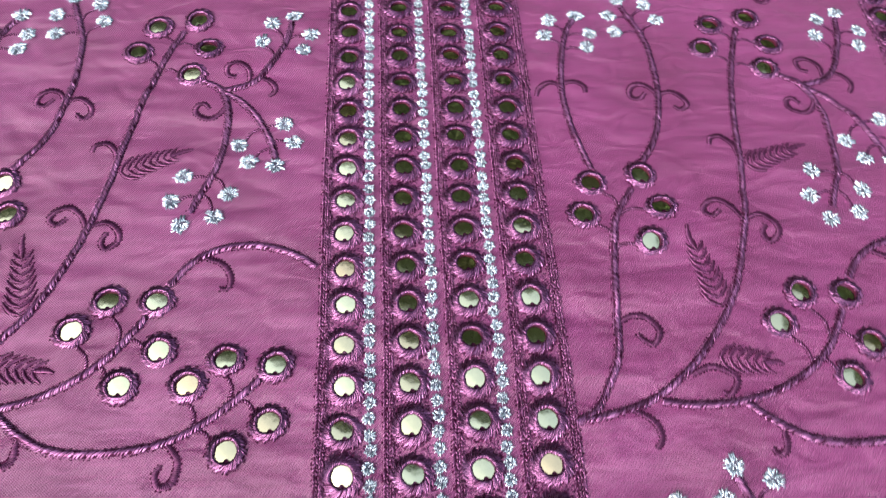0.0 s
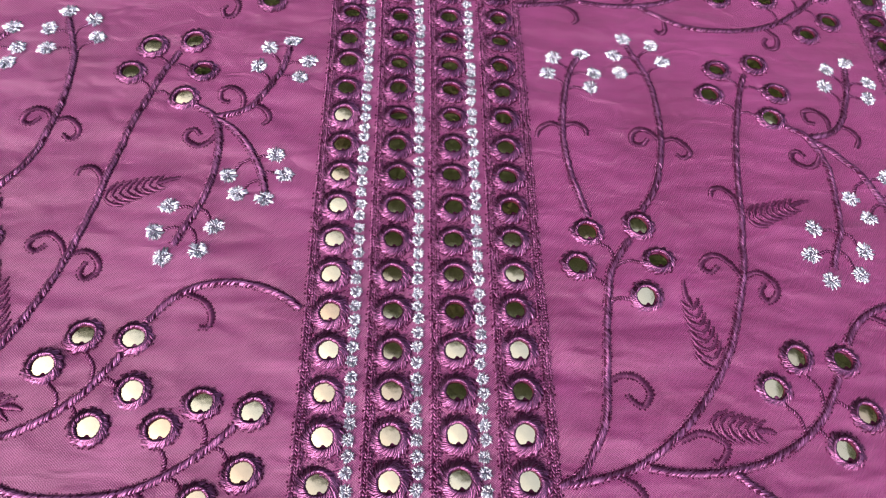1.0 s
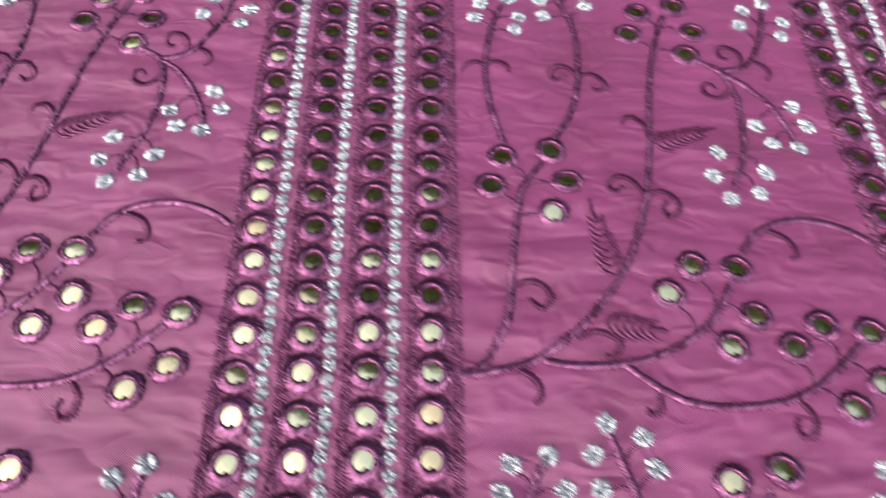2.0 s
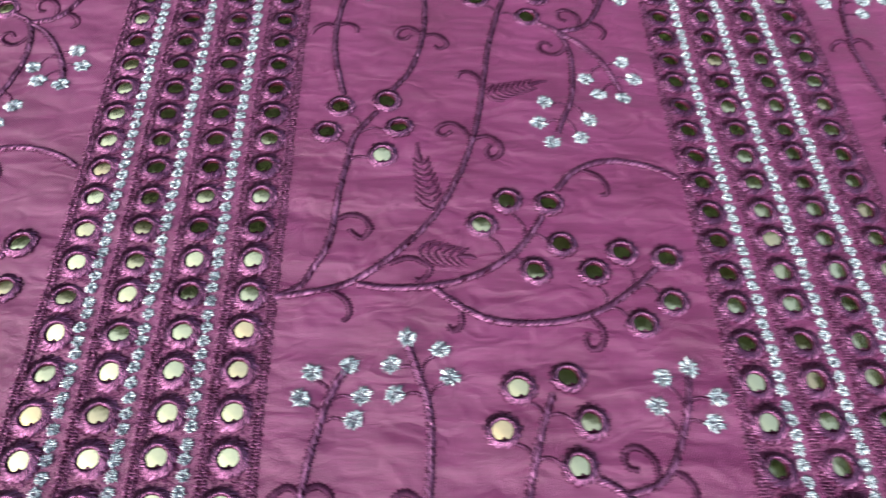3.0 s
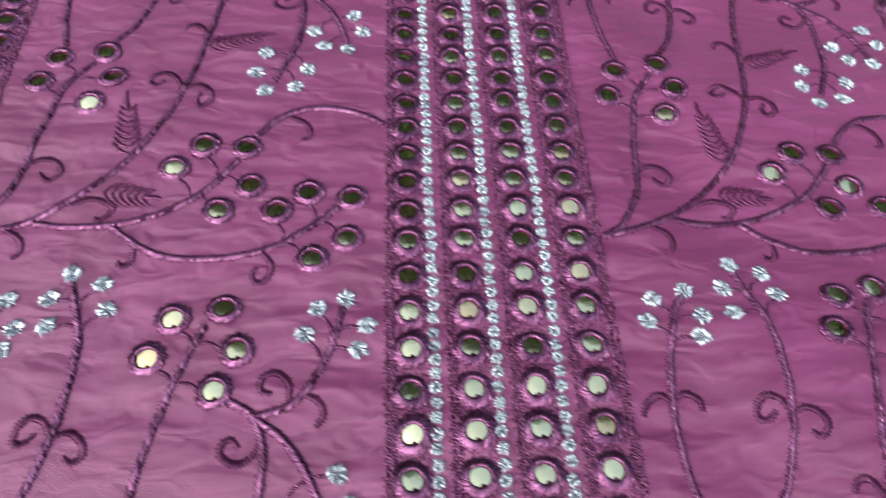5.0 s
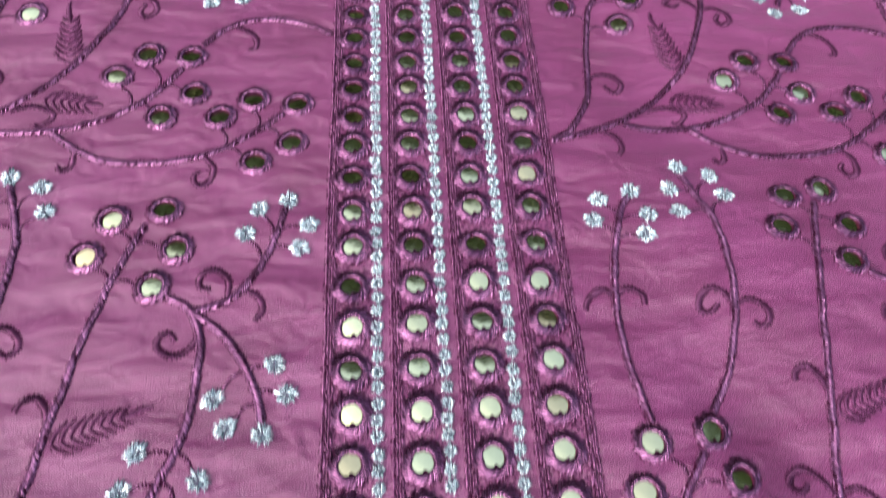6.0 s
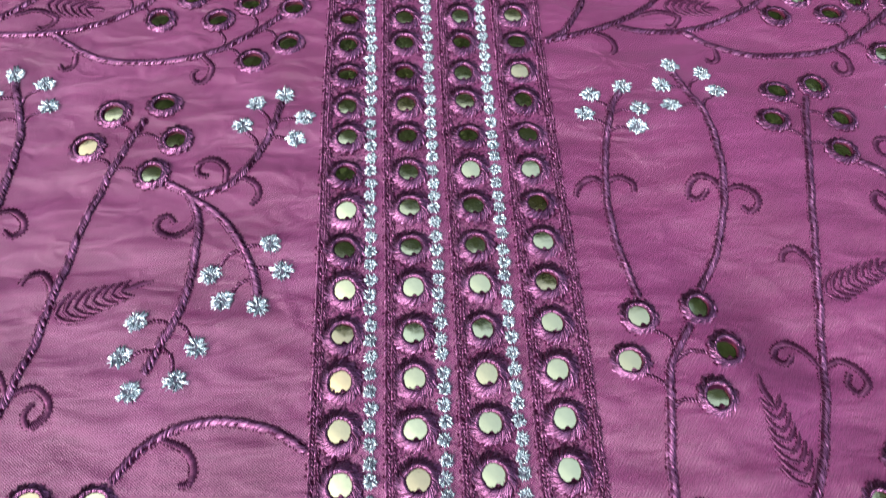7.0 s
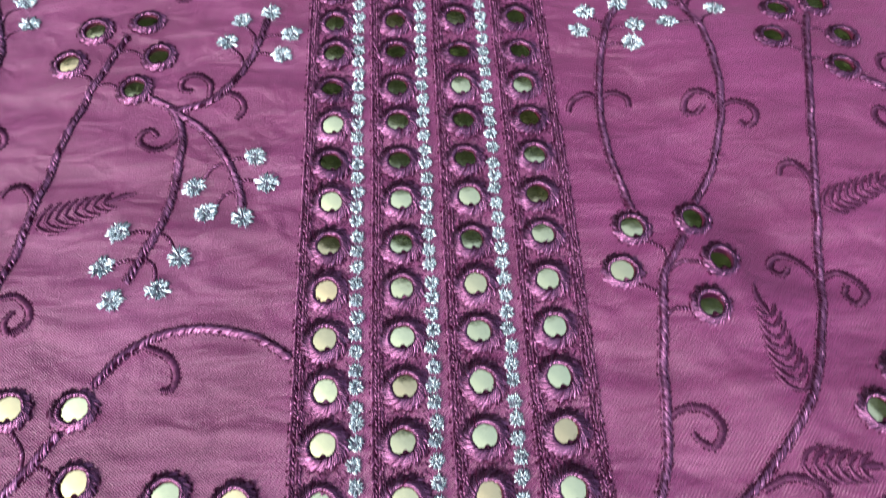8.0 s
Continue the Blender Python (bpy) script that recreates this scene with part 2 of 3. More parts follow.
def cord(points, half=0.74, name="stem", high=0.62, step=0.50):
    """A satin cord: threads twisted round a rounded core at a long slant, and short overcast stitches along both edges."""
    pile = Pile()
    q, g = smooth_line(points, step)
    k = len(q)
    n = np.c_[-g[:, 1], g[:, 0]]
    side = np.array((-1.0, -0.72, -0.3, 0.3, 0.72, 1.0))
    dome = high * np.sqrt(np.maximum(1 - side ** 2, 0))
    rows = [q + n * half * s for s in side]
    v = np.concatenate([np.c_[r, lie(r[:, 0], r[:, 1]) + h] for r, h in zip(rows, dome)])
    # core coloured dark to paint the shade between the threads
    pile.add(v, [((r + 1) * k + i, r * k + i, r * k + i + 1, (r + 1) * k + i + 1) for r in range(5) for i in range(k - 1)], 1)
    reach = 2 * half / math.tan(radians(40)) / step
    j = np.arange(k)
    for i in range(2 * k):
        if rng.random() < 0.5:
            across = np.linspace(-1.0, rng.uniform(0.1, 0.5), 4)
        else:
            across = np.linspace(rng.uniform(-0.5, -0.1), 1.0, 4)
        at = np.clip(i / 2 + across * reach / 2 + rng.uniform(-0.4, 0.4), 0, k - 1)
        c = np.c_[np.interp(at, j, q[:, 0]), np.interp(at, j, q[:, 1])]
        m = np.c_[np.interp(at, j, n[:, 0]), np.interp(at, j, n[:, 1])]
        lift = high * np.sqrt(1 - (0.97 * across) ** 2)
        strand(pile, c + m * (across * half * rng.uniform(0.94, 1.08))[:, None], lift * rng.uniform(0.9, 1.12), step * rng.uniform(0.55, 0.85), rng.uniform(0.10, 0.2))
    for i in range(k):
        p, d, w = q[i], g[i], n[i]
        for s in (1, -1):
            if rng.random() < 0.62:
                e = half * rng.uniform(1.12, 1.42)
                stitch(pile, p + w * s * e - d * s * 0.30, p + w * s * half * 0.62 + d * s * 0.25, rng.uniform(0.20, 0.32), rng.uniform(0.12, 0.22), rng.uniform(0.04, 0.12), end=high * 0.7)
            # needle hole beside the cord, its shade painted as a dark disc
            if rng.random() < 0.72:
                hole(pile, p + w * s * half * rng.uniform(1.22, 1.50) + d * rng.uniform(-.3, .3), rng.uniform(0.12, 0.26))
    return pile.mesh(name, [THREAD, DEEP_SHADE])


def braid(points, half, high, pad):
    """A plaited flat cord: two rows of slanted stitches over padding darkened as their shade, dark discs for needle
    holes along both edges.
    """
    pile = Pile()
    q, g = smooth_line(points, 0.72)
    # dark strip paints the shade in the gaps of the plait
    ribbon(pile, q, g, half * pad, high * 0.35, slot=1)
    for k, (p, d) in enumerate(zip(q, g)):
        n = np.array((-d[1], d[0]))
        for side in (1, -1):
            if rng.random() < 0.06:
                continue
            w = rng.uniform(0.7, 1.25)
            j, e = rng.uniform(-0.3, 0.3), rng.uniform(-0.18, 0.18)
            a = p + n * side * half * rng.uniform(0.86, 1.14) - d * (0.42 + j)
            b = p - n * side * half * rng.uniform(-0.1, 0.32) + d * (0.40 + j + e)
            stitch(pile, a, b, 0.42 * w, high * rng.uniform(0.55, 1.2), rng.uniform(0.04, 0.16))
            if rng.random() < 0.30:
                c = p + n * half * rng.uniform(-0.5, 0.5)
                stitch(pile, c - d * rng.uniform(0.3, 0.6), c + d * rng.uniform(0.3, 0.6) + n * rng.uniform(-0.3, 0.3), 0.24, 0.2, high * 0.62)
        # dark discs stand for the shaded needle holes along each edge
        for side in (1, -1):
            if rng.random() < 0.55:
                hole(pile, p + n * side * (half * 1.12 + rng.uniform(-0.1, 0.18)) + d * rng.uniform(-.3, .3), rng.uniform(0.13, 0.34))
    return pile.mesh("cord", [SPECK, DEEP_SHADE])


def tendril(points, half=0.62, name="curl"):
    """A satin-stitched curl: threads laid across, a dotted edge, tapering to its tip."""
    pile = Pile()
    q, g = smooth_line(points, 0.34)
    k = len(q)
    taper = half * (0.72 + 0.42 * np.sin(np.pi * np.linspace(0.05, 0.97, k)))
    ribbon(pile, q, g, taper, 0.10, slot=0)
    for i in range(k):
        n = np.array((-g[i, 1], g[i, 0]))
        h = taper[i] * rng.uniform(0.92, 1.1)
        stitch(pile, q[i] + n * h - g[i] * 0.12, q[i] - n * h + g[i] * 0.12, 0.27, 0.30, 0.06)
        # dotted edge: needle holes with their shade painted as dark discs
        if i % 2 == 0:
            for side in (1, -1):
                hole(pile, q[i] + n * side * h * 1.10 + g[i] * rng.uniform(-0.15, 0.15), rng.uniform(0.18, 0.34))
    return pile.mesh(name, [SATIN, HOLE_SHADE])


def twig_mesh(points, half=0.36):
    pile = Pile()
    q, g = smooth_line(points, 0.55)
    # padding painted dark for the shade between twig stitches
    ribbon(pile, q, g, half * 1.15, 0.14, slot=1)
    for i, (p, d) in enumerate(zip(q, g)):
        n = np.array((-d[1], d[0]))
        stitch(pile, p + n * half - d * 0.3, p - n * half + d * 0.3, 0.36, 0.24, 0.08)
        # every other stitch gets a dark disc as a shaded needle hole
        if i % 2 == 0:
            hole(pile, p + n * (half + 0.14) * rng.choice((-1, 1)), rng.uniform(0.14, 0.22))
    return pile.mesh("twig", [THREAD, DEEP_SHADE])


def leaf_mesh(points, wide):
    """One slim stitched leaflet of a fern: a thin satin bar, with dark discs along its edge that paint the shade in
    needle holes.
    """
    pile = Pile()
    q, g = smooth_line(points, 0.4)
    k = len(q)
    body = wide * np.sin(np.linspace(0.45, 2.85, k))
    ribbon(pile, q, g, body, 0.2)
    for i in range(k):
        n = np.array((-g[i, 1], g[i, 0]))
        stitch(pile, q[i] + n * body[i] - g[i] * 0.25, q[i] - n * body[i] + g[i] * 0.25, 0.34, 0.26, 0.08)
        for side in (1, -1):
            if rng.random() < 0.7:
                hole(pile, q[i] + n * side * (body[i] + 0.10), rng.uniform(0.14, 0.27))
    return pile.mesh("leaflet", [SATIN, HOLE_SHADE])


# ---- the mirror in its ring of thread ----
def foil_mesh(size):
    a = np.linspace(0, 2 * np.pi, 57)[:-1]
    r = size * (1 + 0.02 * np.sin(3 * a + 1) + 0.015 * np.sin(5 * a))
    x, y = r * np.cos(a), r * np.sin(a)
    y = np.maximum(y, -0.80 * size + 0.05 * np.sin(4 * a))
    cx, cy, cr = 0.12 * size, -0.82 * size, 0.23 * size
    d = np.hypot(x - cx, y - cy)
    inside = (d < cr) | ((np.abs(x - cx) < cr * 0.85) & (y < cy + 0.02))
    lift = np.sqrt(np.maximum(cr ** 2 - (x - cx) ** 2, 0))
    y = np.where(inside, cy + lift, y)
    pile = Pile()
    n = len(a)

    def dome(px, py):
        return np.c_[px, py, 0.05 * size * (1 - (px ** 2 + py ** 2) / size ** 2)]

    rounds = [dome(x, y)] + [dome(k * size * np.cos(a), k * size * np.sin(a)) for k in (0.54, 0.28)]
    v = np.concatenate(rounds + [[[0, 0, 0.05 * size]]])
    f = [(r_ * n + i, r_ * n + (i + 1) % n, (r_ + 1) * n + (i + 1) % n, (r_ + 1) * n + i) for r_ in range(2) for i in range(n)]
    f += [(2 * n + i, 2 * n + (i + 1) % n, 3 * n) for i in range(n)]
    pile.add(v, f)
    return pile.mesh("mirror", [FOIL])


def ring_mesh(inner, outer, seed):
    """A padded ring round a mirror: satin threads laid over a rounded wall, spiralling inwards, and a knotted overcast edge."""
    r = random.Random(seed)
    pile = Pile()
    n = 48
    rad = np.array((outer * 1.0, outer * 0.93, outer * 0.84, outer * 0.74, inner * 1.26, inner * 1.13, inner * 1.03, inner * 0.98))
    tall = np.array((0.0, 0.20, 0.42, 0.66, 0.86, 0.84, 0.52, 0.05))
    a = np.linspace(0, 2 * np.pi, n + 1)[:-1]
    wob = 1 + 0.03 * np.sin(2 * a + seed) + 0.018 * np.sin(5 * a + 2 * seed)
    v = np.concatenate([np.c_[rr * wob * np.cos(a), rr * wob * np.sin(a), np.full(n, h - 0.04)] for rr, h in zip(rad, tall)])
    # wall and mirror bed painted dark as the shade under the ring threads
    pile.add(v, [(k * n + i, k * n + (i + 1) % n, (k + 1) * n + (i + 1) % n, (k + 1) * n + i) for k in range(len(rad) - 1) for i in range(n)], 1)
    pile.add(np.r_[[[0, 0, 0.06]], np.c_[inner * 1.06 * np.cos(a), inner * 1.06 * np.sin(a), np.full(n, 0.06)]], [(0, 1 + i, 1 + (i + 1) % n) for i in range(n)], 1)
    count = 64
    for k in range(count):
        t = 2 * math.pi * (k + r.uniform(-0.3, 0.3)) / count
        swirl = t + np.linspace(0, 0.50, 6) + np.linspace(0, r.uniform(-0.08, 0.14), 6)
        w = 1 + 0.03 * np.sin(2 * swirl + seed) + 0.018 * np.sin(5 * swirl + 2 * seed)
        c = rad[1:7] * w
        c[-1] *= r.uniform(0.96, 1.06)
        strand(pile, np.c_[c * np.cos(swirl), c * np.sin(swirl)], tall[1:7] + r.uniform(-0.02, 0.05), r.uniform(0.24, 0.36), r.uniform(0.10, 0.18), flat, 2)

        def at(far, ang):
            return (far * (1 + 0.03 * math.sin(2 * ang + seed)) * math.cos(ang), far * (1 + 0.03 * math.sin(2 * ang + seed)) * math.sin(ang))

        # knotted edge stitch, and a dark disc painting the shade of the gap and needle hole beside it
        if k % 5 < 3:
            stitch(pile, at(outer * r.uniform(0.99, 1.10), t - r.uniform(0.06, 0.18)), at(outer * r.uniform(0.76, 0.88), t + r.uniform(0.04, 0.16)), r.uniform(0.28, 0.50), r.uniform(0.34, 0.62), r.uniform(0.08, 0.22), flat, 0, 0.70)
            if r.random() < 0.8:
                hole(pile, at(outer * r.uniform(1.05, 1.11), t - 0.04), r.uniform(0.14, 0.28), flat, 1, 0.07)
    return pile.mesh("thread_ring", [THREAD, DEEP_SHADE, LINING])


def silver_mesh(size, strands, seed, stretch=1.0):
    """A puff of short metallic stitches in uneven tufts round a point, over a dark disc that paints the shade in the
    gaps between them.
    """
    r = random.Random(seed)
    pile = Pile()
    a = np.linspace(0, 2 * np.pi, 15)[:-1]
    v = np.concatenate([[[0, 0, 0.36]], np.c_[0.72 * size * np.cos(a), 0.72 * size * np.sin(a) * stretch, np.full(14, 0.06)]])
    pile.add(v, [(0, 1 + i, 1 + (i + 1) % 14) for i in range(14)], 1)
    tufts = 11
    for k in range(strands):
        t = 2 * math.pi * (k % tufts) / tufts + r.gauss(0, 0.22) + seed
        far, near = size * r.uniform(0.62, 1.12), size * r.uniform(0.10, 0.62)
        s = t + r.uniform(-0.35, 0.35)
        stitch(pile, (near * math.cos(s), near * math.sin(s) * stretch), (far * math.cos(t), far * math.sin(t) * stretch),
               r.uniform(0.13, 0.22), r.uniform(0.2, 0.42), r.uniform(0.12, 0.5), flat, 0, r.uniform(-0.2, 0.2))
    for k in range(int(strands * 0.9)):
        t, far = r.uniform(0, 6.28), size * 0.80 * math.sqrt(r.random())
        c = np.array((far * math.cos(t), far * math.sin(t) * stretch))
        t += r.uniform(-1.4, 1.4)
        d = np.array((math.cos(t), math.sin(t))) * r.uniform(0.16, 0.34)
        stitch(pile, c - d, c + d, r.uniform(0.13, 0.22), 0.28, r.uniform(0.25, 0.6), flat, 0)
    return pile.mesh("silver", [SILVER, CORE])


# ---- linking ----
def part(name, mesh, parent, label="", m=None):
    ob = new(name, mesh)
    ob.parent = parent
    if m is not None:
        ob.matrix_basis = m
    if label:
        ob["label"] = label
    return ob


def seat(x, y, turn=0.0, lift=0.0, tilt=(0.0, 0.0)):
    """Pose of a small piece lying on the cloth at x, y (mm), tipped with the cloth and by tilt (degrees)."""
    sx, sy = slope(np.float64(x), np.float64(y))
    up = Vector((-sx + math.tan(radians(tilt[0])), -sy + math.tan(radians(tilt[1])), 1)).normalized()
    turned = Vector((0, 0, 1)).rotation_difference(up).to_matrix().to_4x4()
    z = float(lie(np.float64(x), np.float64(y))) + lift
    return Matrix.Translation((x * MM, y * MM, z * MM)) @ turned @ Matrix.Rotation(radians(turn), 4, "Z")


BAND_FOIL, MOTIF_FOIL = foil_mesh(2.30), foil_mesh(2.36)
BAND_RINGS = [ring_mesh(2.18, 4.36, s) for s in (1, 2, 3, 4)]
MOTIF_RINGS = [ring_mesh(2.24, 3.95, s) for s in (5, 6, 7)]
FLOWERS = [silver_mesh(2.60, 54, s, 0.92) for s in (1, 2, 3, 4)]
KNOTS = [silver_mesh(1.50, 32, s, 1.12) for s in (11, 12, 13, 14)]


def mirror(parent, x, y, foil_shape, rings, lean=(0.0, 0.0)):
    """A small foil mirror with the ring of thread that holds it."""
    t = (lean[0] + rng.gauss(0, 1.7), lean[1] + rng.gauss(0, 1.7))
    ob = part("mirror", foil_shape, parent, "", seat(x, y, rng.uniform(-8, 8), 0.22, t))
    ring = part("thread_ring", rng.choice(rings), ob, "stitched plum thread ring")
    ring.matrix_basis = ob.matrix_basis.inverted() @ seat(x, y, rng.uniform(0, 360), 0.02)
    return ob


# ---- the cloth and what it lies on ----
def cloth():
    xs = np.arange(-230, 421, 1.25)
    ys = np.arange(-215, 236, 0.8)
    gx, gy = np.meshgrid(xs, ys)
    v = np.c_[gx.ravel(), gy.ravel(), lie(gx, gy).ravel()]
    nx, ny = len(xs), len(ys)
    i = np.arange((ny - 1) * (nx - 1))
    a = (i // (nx - 1)) * nx + i % (nx - 1)
    me = bpy.data.meshes.new("fabric")
    me.from_pydata((v * MM).tolist(), [], np.c_[a, a + 1, a + nx + 1, a + nx].tolist())
    me.materials.append(COTTON)
    me.polygons.foreach_set("use_smooth", [True] * len(me.polygons))
    ob = new("fabric", me)
    solid = ob.modifiers.new("thickness", "SOLIDIFY")
    solid.thickness, solid.offset = 0.0003, -1
    return tagged(ob, "plum magenta cotton cloth lying flat with soft ripples", "fabric", kind="structure")


def slab(name, size, m, mat, kind="structure"):
    bm = bmesh.new()
    bmesh.ops.create_cube(bm, size=1.0)
    bmesh.ops.scale(bm, vec=size, verts=bm.verts)
    bmesh.ops.bevel(bm, geom=bm.edges, offset=min(size) * 0.08, segments=2, affect="EDGES")
    me = bpy.data.meshes.new(name)
    bm.to_mesh(me)
    me.materials.append(mat)
    ob = new(name, me)
    ob.matrix_basis = m
    return tagged(ob, kind=kind)


cloth()
slab("ground", (60, 60, 0.2), pose(0, 0, -0.1044), SLAB)


# ---- garden hedge that the mirrors reflect ----
def hedge():
    r = np.random.RandomState(3)
    v, f = [], []
    for k in range(17000):
        x, z = r.uniform(-3.4, 3.2), r.uniform(0, 1) ** 0.8
        top = 2.12 + 0.32 / (1 + math.exp(-3.0 * (x + 0.15))) + 0.14 * math.sin(2.1 * x) + 0.10 * math.sin(5.3 * x + 1)
        top *= 0.70 + 0.30 / (1 + math.exp(-7.0 * (x + 0.65)))
        c = np.array((x, 1.15 + r.uniform(-0.12, 0.25), z * top))
        s = r.uniform(0.035, 0.075)
        u, w = r.normal(size=3), r.normal(size=3)
        u, w = u / np.linalg.norm(u) * s, w / np.linalg.norm(w) * s * 0.6
        n = len(v)
        v += [c - u, c + w, c + u, c - w]
        f.append((n, n + 1, n + 2, n + 3))
    for k in range(5000):
        y, z = r.uniform(-0.8, 1.2), r.uniform(0, 1) ** 0.8
        c = np.array((1.75 + r.uniform(-0.12, 0.25), y, z * (2.15 + 0.15 * math.sin(3 * y))))
        s = r.uniform(0.035, 0.075)
        u, w = r.normal(size=3), r.normal(size=3)
        u, w = u / np.linalg.norm(u) * s, w / np.linalg.norm(w) * s * 0.6
        n = len(v)
        v += [c - u, c + w, c + u, c - w]
        f.append((n, n + 1, n + 2, n + 3))
    me = bpy.data.meshes.new("hedge")
    me.from_pydata([tuple(p) for p in v], [], f)
    me.materials.append(LEAF)
    return tagged(new("hedge", me), "dark green leafy garden hedge beyond the cloth", "hedge", kind="stuff")


hedge()
slab("backdrop", (3.7, 0.12, 2.0), pose(1.35, 1.50, 1.0), LEAF)
slab("backdrop", (2.9, 0.12, 1.4), pose(-1.95, 1.50, 0.7), LEAF)


# ---- the mirror bands ----
def row_y(r):
    return r * (9.22 if r > 0 else 9.5)


def band(x0, y0, skew, leans):
    top = tagged(new("mirror_band"), "plum embroidered band with mirrors and silver knots", "trim", "mirror bands")
    for c in range(4):
        xc = x0 + (c - 1.5) * 14
        for r in range(-16, 18):
            mirror(top, xc + rng.gauss(0, 0.15), y0 + skew * (c - 3) + row_y(r) + rng.gauss(0, 0.15), BAND_FOIL, BAND_RINGS, (0.0, leans[c]))
    fill = Pile()
    for c in range(4):
        xc = x0 + (c - 1.5) * 14
        for k in range(5200):
            x, y = xc + rng.uniform(-3.8, 4.6), rng.uniform(-158, 168)
            d = (0.75, 0.5) if rng.random() < 0.6 else (0.6, -0.65)
            stitch(fill, (x - d[0] / 2, y - d[1] / 2), (x + d[0] / 2, y + d[1] / 2), 0.30, rng.uniform(0.10, 0.2), 0.02)
    tagged(part("stitch_ground", fill.mesh("stitch_ground", [SATIN]), top, "dense plum filling stitches"), kind="stuff")
    lines = [x0 + (c - 1.5) * 14 - 4.6 for c in range(4)] + [x0 + 26.6]
    for x in lines:
        for dx, half in ((-0.55, 0.62), (0.62, 0.50)):
            pts = [(x + dx + 0.12 * math.sin(y / 13), y) for y in range(-160, 171, 15)]
            part("cord", braid(pts, half, 0.40, 0.72), top, "plaited plum cord")
    for c in range(3):
        x = x0 + (c - 1.5) * 14 + 5.5
        for k in range(98):
            y = y0 - 158 + 3.32 * k
            part("silver_knot", rng.choice(KNOTS), top, "", seat(x + rng.gauss(0, 0.12), y + rng.gauss(0, 0.15), rng.uniform(-25, 25) + rng.choice((0, 180)), -0.02))
    return top


for b, (y0, skew, leans) in enumerate(((0.0, 0.2, (-0.5, 0.0, 1.0, 1.5)), (-3.0, 0.3, (0.0, 0.0, -1.0, -3.5)), (0.5, 0.0, (0.0, 0.0, 0.0, 0.0)))):
    band(b * BAND - 0.4, y0, skew, leans)


# ---- the floral repeat, in mm from the foot of its vine beside the band ----
MIRRORS = {
    "spray": [(39.2, 58.2), (52.1, 60.1), (35.9, 48.9), (55.5, 50.7), (51.2, 41.0)],
    "crown": [(94.5, 115.4), (83.1, 113.0), (78.9, 103.5), (98.5, 105.0), (94.7, 95.5)],
    "branch": [(76.9, 19.5), (83.8, 26.8), (94.8, 26.4), (96.9, 14.1), (89.6, 6.3),
               (104.1, 6.1), (111.9, 11.7), (123.0, 9.9), (122.2, -2.4), (113.9, -8.1)],
}
FLOWER_HEADS = {
    "left": [(35.8, 115.1), (44.0, 116.9), (33.8, 109.2), (47.0, 110.0), (45.6, 104.8)],
    "right": [(57.4, 124.0), (65.2, 121.5), (53.6, 117.2), (67.4, 115.2), (54.6, 110.4)],
    "low": [(97.0, 60.5), (94.8, 53.4), (97.9, 46.4), (106.1, 48.3), (109.1, 55.0)],
    "mid": [(121.9, 77.2), (124.6, 70.9), (120.3, 63.2), (113.3, 64.6), (110.2, 70.5)],
    "high": [(116.0, 114.7), (122.5, 117.3), (127.6, 110.1), (125.7, 104.4), (113.6, 108.2)],
}
VINES = [
    [(26.9, -1.1), (31.8, 1.5), (35.4, 7.0), (38.2, 12.9), (39.3, 20.3), (40.5, 30.8), (42.1, 40.5), (43.7, 47.9), (49.1, 56.0)],
    [(39.8, 62.2), (38.4, 68.4), (36.8, 76.0), (36.0, 88.0), (37.7, 101.4), (40.7, 111.8), (43.0, 115.5)],
    [(53.3, 64.2), (57.7, 70.7), (60.3, 77.8), (62.3, 87.0), (62.9, 96.6), (62.6, 106.7), (60.5, 114.0), (57.8, 121.5)],
    [(26.9, -1.1), (35.2, 0.4), (43.8, 3.0), (51.9, 8.2), (59.5, 15.5), (66.4, 24.5), (71.1, 34.0), (75.3, 45.6), (77.8, 56.5), (79.9, 70.0), (81.6, 81.0), (84.3, 93.0), (88.0, 105.0), (90.6, 111.4)],
]
BRANCHES = [
    [(46.2, 2.7), (53.5, 1.6), (62.0, 1.9), (70.4, 3.6), (78.6, 7.2), (85.7, 12.5), (90.3, 18.6), (92.8, 22.4)],
    [(64.5, 1.6), (72.1, -4.0), (80.4, -7.1), (93.5, -7.2), (103.8, -4.6), (112.8, 1.1), (119.6, 6.9)],
    [(97.0, 30.4), (101.4, 35.8), (107.0, 39.2), (113.0, 40.4), (118.0, 40.2), (124.0, 38.7), (128.2, 36.6), (131.0, 34.4)],
    [(98.4, 93.0), (103.4, 89.8), (106.3, 82.3), (106.4, 74.2), (105.7, 66.6), (104.2, 60.5), (102.1, 55.8), (99.8, 50.0)],
    [(103.4, 89.8), (109.9, 85.0), (114.0, 80.0), (116.8, 75.2), (119.0, 69.9), (120.0, 65.5)],
    [(103.8, 89.6), (110.5, 91.5), (114.5, 95.1), (117.7, 101.1), (120.4, 108.3), (121.8, 115.0)],
]
